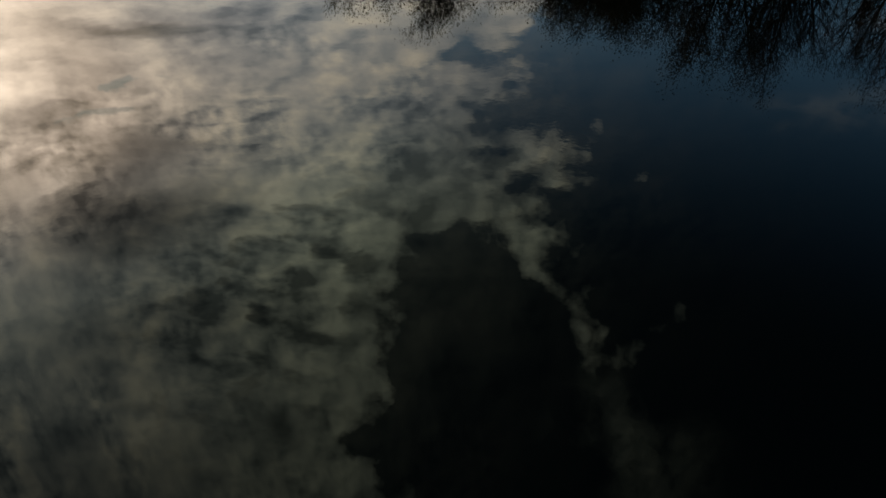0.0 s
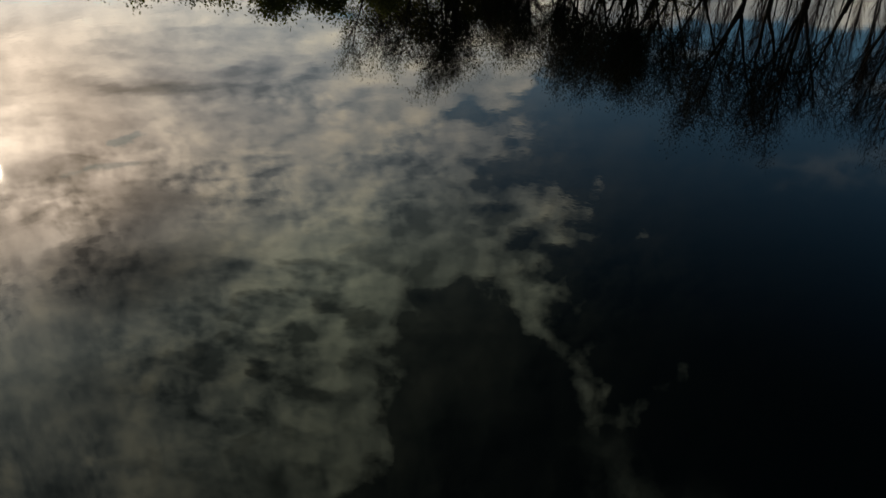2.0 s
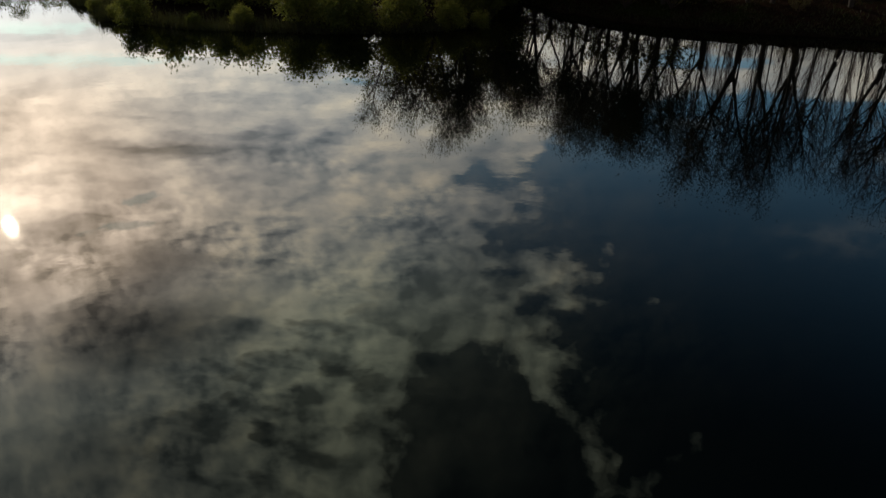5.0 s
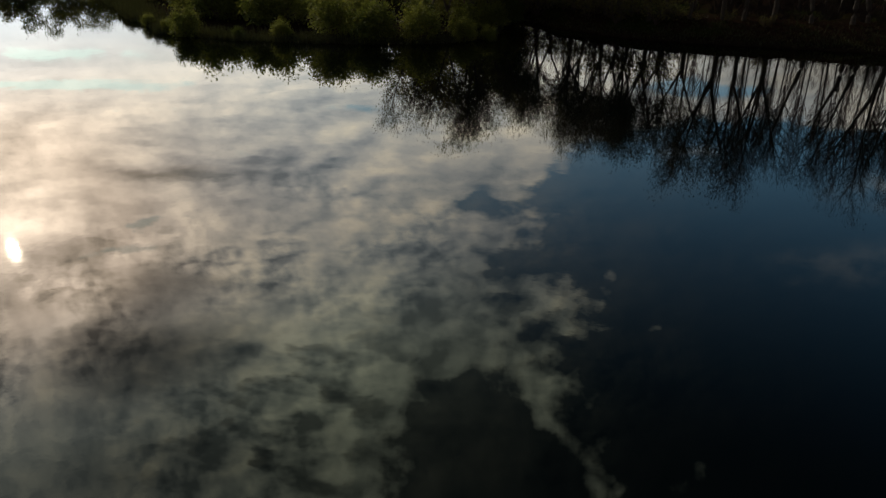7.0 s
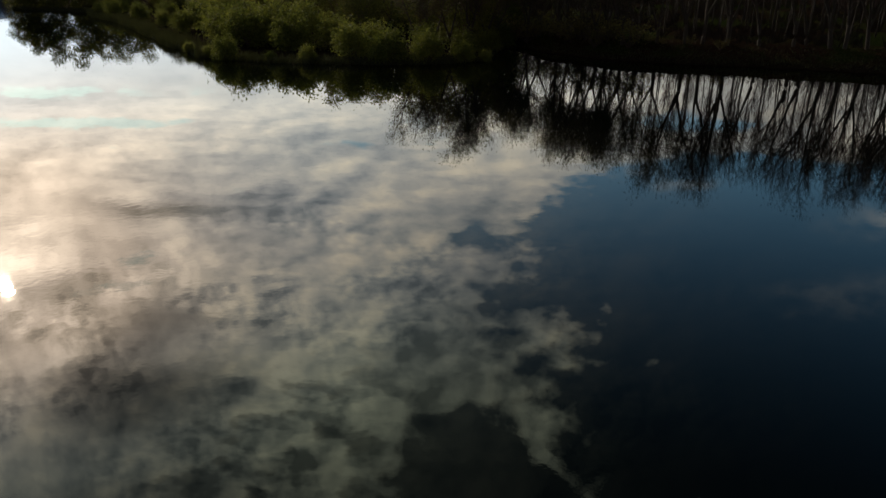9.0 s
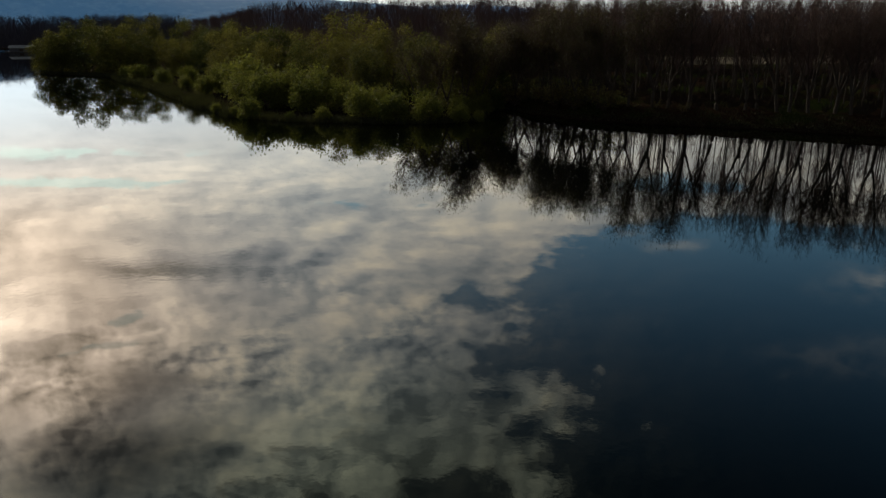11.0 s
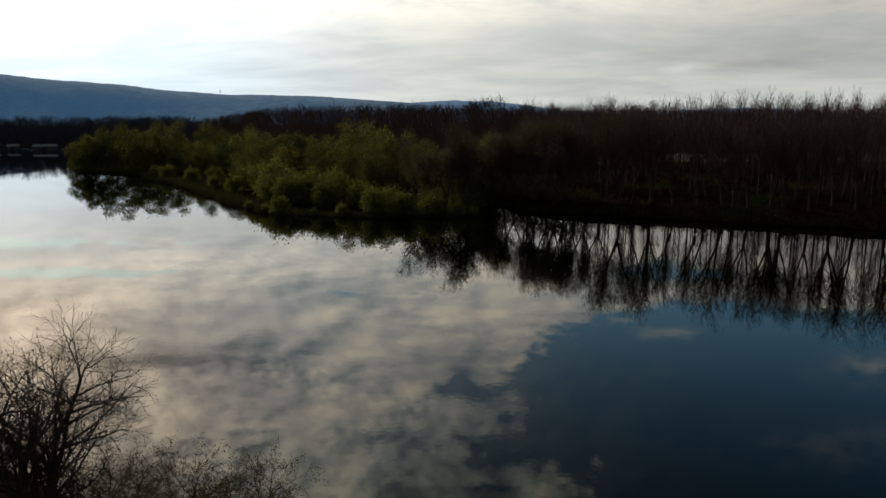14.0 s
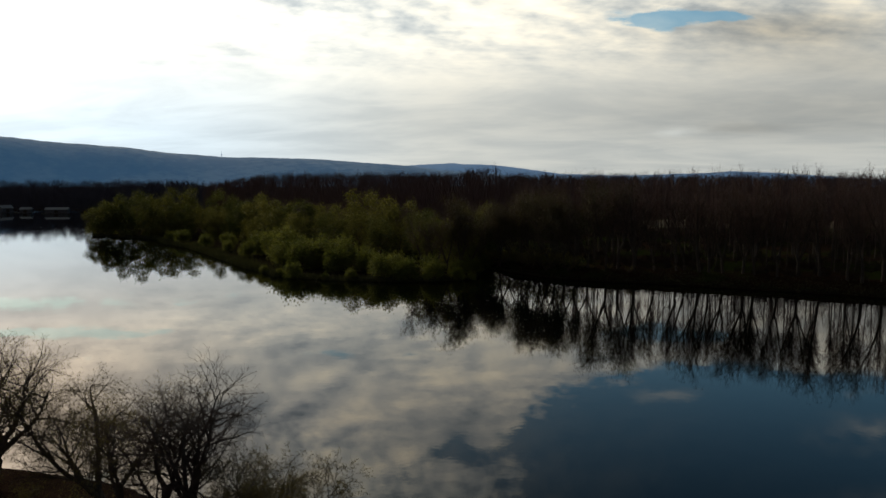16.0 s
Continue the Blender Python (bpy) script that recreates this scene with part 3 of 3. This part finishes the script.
def put(kinds, rng, x, y, scale, used, stretch=1.0, sink=0.15):
    """One of the kinds at a spot: the first use moves the built tree, later ones are copies."""
    k = rng.randrange(len(kinds))
    m = pose(x, y, height(x, y) - sink, rng.uniform(-2, 2), rng.uniform(-2, 2), rng.uniform(0, 360)) @ Matrix.Diagonal((scale, scale, scale * stretch, 1))
    if k not in used:
        used.add(k)
        kinds[k].matrix_basis = m
        return kinds[k]
    made = copy_thing(kinds[k], Matrix())
    made.matrix_basis = m
    return made


def riverside():
    rng = random.Random(21)
    far = np.array(shore_far(), float)
    line = lambda x: float(np.interp(x, far[:, 0], far[:, 1]))

    # bare forked trees on the steep bank, taller downstream
    kinds, used = [bank_tree(100 + i, (6, 8, 5, 9, 7, 5)[i], stems=(2, 3, 1, 2, 4, 2)[i]) for i in range(6)], set()
    green, used_green = [bank_tree(110 + i, (20, 26, 16, 22)[i], M_HAZE, 0.115, (3, 2, 4, 3)[i]) for i in range(4)], set()
    for x, y, tall in ((-12, 117, 1.15), (-8, 115, 1.22), (-5, 116, 1.3), (-2, 117, 1.32), (1, 120, 1.38), (4, 125, 1.4)):
        put(green, rng, x, y, tall, used_green)
    x = 7.0
    while x < 165:
        tall = float(np.interp(x, (7, 30, 42, 160), (1.30, 1.34, 1.56, 1.72)))
        if x < 40:
            put(green, rng, x, line(x) + rng.uniform(5.0, 10), tall * rng.uniform(0.94, 1.06), used_green)
        else:
            put(kinds, rng, x, line(x) + rng.uniform(6.0, 10), tall * rng.uniform(0.84, 0.97), used)
        x += rng.uniform(1.8, 3.6) if x < 32 else rng.uniform(2.0, 5.6)
    kinds2, used2 = [brush(450 + i) for i in range(3)], set()
    x = 5.0
    while x < 48:
        put(kinds2, rng, x, line(x) + rng.uniform(3.5, 9), rng.uniform(0.8, 1.6) * (1.1 if x < 28 else 0.45), used2)
        x += rng.uniform(1.2, 2.4) if x < 32 else rng.uniform(3, 7)

    # plantation poplars in rows
    kinds, used = [poplar(200 + i) for i in range(5)], set()
    for row in range(6):
        x = 16 + row * 1.5 + rng.uniform(0, 3)
        while x < 190:
            y = line(x) + 21 + row * 9.0 + rng.uniform(-1.2, 1.2)
            put(kinds, rng, x + rng.uniform(-0.8, 0.8), y, rng.uniform(0.97, 1.07) * (0.95 if x < 60 else 1.02), used)
            x += 5.2

    # leafy willows behind the marsh
    kinds, used = [leafy_tree(300 + i, (17, 19, 16, 18)[i]) for i in range(4)], set()
    spots = ((-166, 247, 16), (-158, 243, 20), (-147, 240, 21), (-134, 241, 19), (-124, 238, 16), (-112, 258, 21), (-150, 264, 20), (-134, 266, 22),
             (-114, 242, 15), (-105, 229, 13), (-92, 224, 17), (-82, 211, 19), (-70, 204, 17), (-61, 194, 21), (-49, 186, 17), (-86, 232, 20), (-102, 248, 17),
             (-34, 160, 16), (-35, 180, 22), (-22, 170, 20), (-27, 146, 14), (-13, 152, 18), (-10, 134, 17), (-3, 122, 15), (4, 132, 16),
             (4, 146, 18), (-46, 164, 15), (-60, 176, 14), (-75, 190, 14))
    for x, y, s in spots:
        put(kinds, rng, x, y, s / 19.6, used)

    # shrubs at the waterline
    kinds, used = [shrub(400 + i, (4.6, 5.2, 4.2)[i]) for i in range(3)], set()
    spots = ((1, 106, .5), (-3, 105, .75), (-9, 104, 1.15), (-16, 104, 1.35), (-23, 106, 1.25), (-31, 106, .6), (-38, 107, .4),
             (-47, 108.5, .9), (-51, 112, .5), (-57, 119, .45), (-37, 119, 1.5), (-47, 125, 1.7), (-54, 132, 1.5), (-43, 131, 1.9),
             (-62, 152, 2.0), (-55, 143, 2.2), (-69, 163, 1.7), (-36, 128, 1.8), (-28, 120, 1.5), (-20, 114, 1.3), (-10, 113, 1.3), (-3, 113, 1.0),
             (-72, 157, 1.1), (-84, 174, .9), (-97, 190, 1.0), (-113, 207, 1.0), (-121, 216, .9), (-88, 188, 1.2), (-116, 220, .9), (-140, 236, .55), (2, 116, .9), (5, 124, 1.0))
    for x, y, s in spots:
        put(kinds, rng, x, y, s * 0.86, used)


def far_woods():
    """Bare woods on the plain behind, past counting."""
    rng = np.random.default_rng(8)
    plain, bank = ([], []), ([], [])

    def bare(into, x, y, z, h, bushy, count, thick=1.0):
        verts, faces = into
        k = len(verts)
        r = 0.14
        verts.extend([(x - r, y, z), (x + r, y, z), (x, y, z + h)])
        faces.append((k, k + 1, k + 2))
        f = rng.uniform(0.08, 1.0, count)
        a = rng.uniform(0, 6.28, count)
        l = h * rng.uniform(0.06, 0.16, count)
        w = h * bushy * np.sqrt(np.clip(1.05 - f, 0.02, 1)) * rng.uniform(0.2, 1.0, count)
        t = rng.uniform(0.03, 0.085, count) * thick
        bend = rng.uniform(0.2, 0.9, count)
        px, py, pz = x + np.cos(a) * w, y + np.sin(a) * w, z + h * f * 0.92
        tip = np.c_[px + np.cos(a) * l * bend, py + np.sin(a) * l * bend, pz + l]
        three = np.stack([np.c_[px - t, py, pz], np.c_[px + t, py, pz], tip], axis=1).reshape(-1, 3)
        k = len(verts)
        verts.extend(three.tolist())
        faces.extend((k + 3 * i, k + 3 * i + 1, k + 3 * i + 2) for i in range(count))

    spots = []
    for i in range(4000):
        y = 165 + 500 * rng.random() ** 1.6
        spots.append((rng.uniform(-0.55 * y, 0.85 * y + 40), y))
    for i in range(2600):
        y = 435 + 160 * rng.random() ** 2
        spots.append((rng.uniform(-1.25 * y, -0.30 * y), y))
    spots = np.array(spots)
    d, _ = land(spots)
    z = heights(spots)
    field = (spots[:, 0] > 95) & (spots[:, 1] > 240) & (spots[:, 1] < 325)
    for (x, y), dd, zz, out in zip(spots, d, z, field):
        left = x < -0.42 * y
        if dd > (6 if left and y > 380 else 100 if x > 30 else 75) and not out and (left or x > 20 or y > 225 - 0.6 * x):
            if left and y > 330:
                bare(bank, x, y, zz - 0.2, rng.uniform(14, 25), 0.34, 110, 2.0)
            else:
                bare(plain, x, y, zz - 0.2, (rng.uniform(22, 26) + (4.5 if x < 20 else 1.0)) * float(np.interp(x / y, (-0.46, -0.30), (0.5, 1.0))), 0.16, 70, 1.0 + 0.9 * min(1.0, max(0.0, (y - 230) / 200)))
    tagged(new("far_woods", mesh_of("far_woods", plain, M_WOODS)), "dense bare brown woods on the plain", "woods", kind="stuff")
    tagged(new("far_bank_woods", mesh_of("far_bank_woods", bank, M_FARBANK)), "dark bare woods along the far bank, painted bluish with haze", "woods", kind="stuff")


def undergrowth():
    """Leafless brambles and saplings under the plantation."""
    rng = np.random.default_rng(31)
    verts, faces = [], []
    x = rng.uniform(8, 230, 5200)
    far = np.array(shore_far(), float)
    spots = np.c_[x, np.interp(x, far[:, 0], far[:, 1]) + 9 + 135 * rng.random(len(x)) ** 1.3]
    lump = np.sin(spots[:, 0] * 0.13 + 1) * np.cos(spots[:, 1] * 0.11) + rng.normal(0, 0.5, len(x))
    keep = (land(spots)[0] > 7) & (lump > -0.35)
    spots = spots[keep]
    for (px, py), z in zip(spots, heights(spots)):
        size = rng.uniform(0.8, 3.4)
        for i in range(16):
            a, r, t = rng.uniform(0, 6.28), rng.uniform(0.1, 0.5) * size, rng.uniform(0.02, 0.06)
            h = size * rng.uniform(0.5, 1.0)
            k = len(verts)
            cx, cy = px + math.cos(a) * r * 0.5, py + math.sin(a) * r * 0.5
            verts.extend([(cx - t, cy, z - 0.1), (cx + t, cy, z - 0.1), (px + math.cos(a) * r * 1.8, py + math.sin(a) * r * 1.8, z + h)])
            faces.append((k, k + 1, k + 2))
    tagged(new("undergrowth", mesh_of("undergrowth", (verts, faces), M_BRAMBLE)), "brown leafless undergrowth below the poplars", "undergrowth", kind="stuff")


def reeds():
    """Dry reeds and sedge along the marshy shore."""
    rng = np.random.default_rng(12)
    far = np.array(shore_far(), float)
    verts, faces = [], []
    x = np.r_[rng.uniform(-172, 4, 15000), rng.uniform(4, 150, 9000)]
    along_y = np.interp(x, far[:, 0], far[:, 1])
    inland = np.abs(rng.normal(0, 3.2, len(x))) + 0.2
    spots = np.c_[x, along_y + inland]
    keep = land(spots)[0] > 0.1
    spots = spots[keep]
    z = heights(spots)
    for (px, py), pz in zip(spots, z):
        h, a, t = rng.uniform(0.5, 1.5) * (1.0 if px < 6 else 0.35), rng.uniform(0, 6.28), rng.uniform(0.04, 0.10)
        k = len(verts)
        verts.extend([(px - math.cos(a) * t, py - math.sin(a) * t, pz - 0.1), (px + math.cos(a) * t, py + math.sin(a) * t, pz - 0.1),
                      (px + rng.normal(0, 0.3), py + rng.normal(0, 0.3), pz + h)])
        faces.append((k, k + 1, k + 2))
    for i in range(9000):
        px = rng.uniform(-128, -52)
        py = float(np.interp(px, far[:, 0], far[:, 1])) + abs(rng.normal(0, 7.0)) - 1.0
        if math.sin(px * 0.35) + math.cos(py * 0.29) + rng.normal(0, 0.5) < -0.2:
            continue
        h, t, k = rng.uniform(0.9, 2.6), rng.uniform(0.04, 0.09), len(verts)
        verts.extend([(px - t, py, -0.3), (px + t, py, -0.3), (px + rng.normal(0, 0.35), py + rng.normal(0, 0.35), h)])
        faces.append((k, k + 1, k + 2))
    tagged(new("reeds", mesh_of("reeds", (verts, faces), M_REED)), "low dark sedge and reeds along the shore", "reeds", kind="stuff")


riverside()
far_woods()
undergrowth()
reeds()


# ---- bare trees on the near bank ----
def near_willow(seed, x, y, h, lean, turn, wide, leafy, label, limbs=5, low=0.22, bush=11, sweep=0.40, thick=1.0):
    rng = random.Random(seed)
    spec = [dict(length=h * low, radius=h * 0.027 * thick, wander=0.10, lift=0.04, steps=6, tip=0.75),
            dict(length=h * (0.92 - low), radius=h * 0.0150 * thick, count=limbs, angle=wide, first=0.55, wander=0.20, lift=0.085, steps=10, shape=0.1, tip=0.13),
            dict(length=h * sweep, radius=h * 0.0052, count=14, angle=54, first=0.14, wander=0.22, lift=0.012, steps=8, tip=0.22),
            dict(length=h * 0.17, radius=0.015, count=bush, angle=46, first=0.10, wander=0.26, lift=0.0, steps=4, tip=0.4),
            dict(length=h * 0.075, radius=0.0082, count=11, angle=44, first=0.05, wander=0.30, lift=-0.03, steps=2, tip=0.5)]
    b = grow(rng, spec)
    spots = along(rng, b, (4,), leafy, 0.06) if leafy else []
    at = pose(x, y, height(x, y) - 0.25, 0, lean, 0) @ pose(0, 0, 0, 0, 0, turn)
    return tree_thing("near_willow", at, label, b, (10, 8, 5, 3, 3), M_BARK, M_TWIG, spots, M_BUD, 0.036, seed, 3, "near bank willows", 2.6)


near_willow(501, -36.9, -33.0, 11.8, 12, 0, 40, 5, "large bare willow with budding twigs on the bank", 5, 0.30, 11, 0.34, 1.1)
near_willow(502, -28.0, -34.6, 12.6, -30, 40, 42, 7, "leaning willow with low forked limbs on the bank", 4, 0.26, 11, 0.32, 1.2)
near_willow(503, -26.6, -36.8, 11.4, 8, 80, 27, 6, "slender budding willow leaning towards the water", 3, 0.34, 10, 0.28, 0.9)
near_willow(504, -23.4, -38.0, 11.2, 0, 120, 26, 0, "slim bare willow with upright limbs", 3, 0.40, 10, 0.27, 0.9)
near_willow(515, -21.4, -38.0, 12.8, 3, 10, 36, 0, "dense bare tree with purple-brown twigs", 7, 0.36, 11, 0.34, 0.9)
near_willow(506, -18.0, -36.2, 9.2, 16, 60, 42, 11, "low spreading willow with yellow-green buds", 7, 0.22, 13, 0.36)


def near_thickets():
    rng = random.Random(77)
    kinds, used = [brush(470 + i) for i in range(2)], set()
    for x, y, s in ((-37, -34, .5), (-33, -35.5, .45), (-30.5, -35, .5), (-27.5, -36.5, .7), (-25.6, -38, .55), (-22.6, -38.5, .55), (-20.5, -38.4, .55), (-18.8, -37.2, .5)):
        put(kinds, rng, x, y, s, used)


near_thickets()


# ---- boathouses on the far bank ----
M_WALL = bark_material("weathered_boards", (0.06, 0.06, 0.07), (0.12, 0.12, 0.13), 0.8)
M_ROOF = bark_material("pale_sheet_roof", (0.14, 0.15, 0.18), (0.24, 0.26, 0.30), 0.5)
M_DECK = bark_material("jetty_boards", (0.06, 0.055, 0.05), (0.13, 0.12, 0.11), 0.8)


def block(x0, x1, y0, y1, z0, z1):
    v = [(x, y, z) for z in (z0, z1) for y in (y0, y1) for x in (x0, x1)]
    return v, [(0, 1, 5, 4), (1, 3, 7, 5), (3, 2, 6, 7), (2, 0, 4, 6), (4, 5, 7, 6), (2, 3, 1, 0)]


def boathouse(x, y, turn, w, d, h, label):
    root = thing("boathouse", pose(x, y, 0.5, 0, 0, turn), label, "building", "far bank boathouses")
    part("wall", mesh_of("wall", block(-w / 2, w / 2, -d / 2, d / 2, 0, h), M_WALL), root)
    o = 0.5
    v = [(-w / 2 - o, -d / 2 - o, h), (w / 2 + o, -d / 2 - o, h), (w / 2 + o, d / 2 + o, h), (-w / 2 - o, d / 2 + o, h), (-w / 2 - o, 0, h * 1.75), (w / 2 + o, 0, h * 1.75)]
    part("roof", mesh_of("roof", (v, [(0, 1, 5, 4), (2, 3, 4, 5), (0, 4, 3), (1, 2, 5), (3, 2, 1, 0)]), M_ROOF), root, "pale metal gable roof")
    part("door", mesh_of("door", block(-1.2, 1.2, -d / 2 - 0.12, -d / 2 - 0.02, 0, h * 0.8), M_BARK), root, "dark wide boat door")
    deck = part("jetty", mesh_of("jetty", block(-w / 2 - 2, w / 2 + 2, -d / 2 - 2.6, -d / 2 - 0.2, -0.25, -0.05), M_DECK), root, "grey plank jetty")
    for i in range(4):
        px = -w / 2 - 1.5 + i * (w + 3) / 3
        part("pile", mesh_of("pile", block(px - 0.12, px + 0.12, -d / 2 - 2.5, -d / 2 - 2.3, -2.5, 0.4), M_BARK), deck)


boathouse(-293, 446, 12, 15, 6, 2.3, "long pale-roofed boathouse at the far waterline")
boathouse(-319, 451, 8, 7, 5, 2.2, "small grey boathouse with a plank jetty")
boathouse(-336, 453, 62, 8, 6, 3.0, "gabled white boathouse under dark trees")


# ---- mast on the ridge ----
def mast(az, r):
    a = radians(az)
    x, y = r * math.sin(a) - 6, r * math.cos(a) - 78
    z = 26 + r * math.tan(radians(1.62)) - 6
    root = thing("radio_mast", pose(x, y, z), "thin lattice radio mast on the hill crest", "mast")
    # far hill material, so the same glowing blue haze tints the mast
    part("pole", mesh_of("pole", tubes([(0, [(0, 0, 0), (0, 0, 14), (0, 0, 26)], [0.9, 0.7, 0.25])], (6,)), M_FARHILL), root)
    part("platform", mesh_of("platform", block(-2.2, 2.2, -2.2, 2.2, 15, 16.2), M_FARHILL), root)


mast(-17.3, 2545)
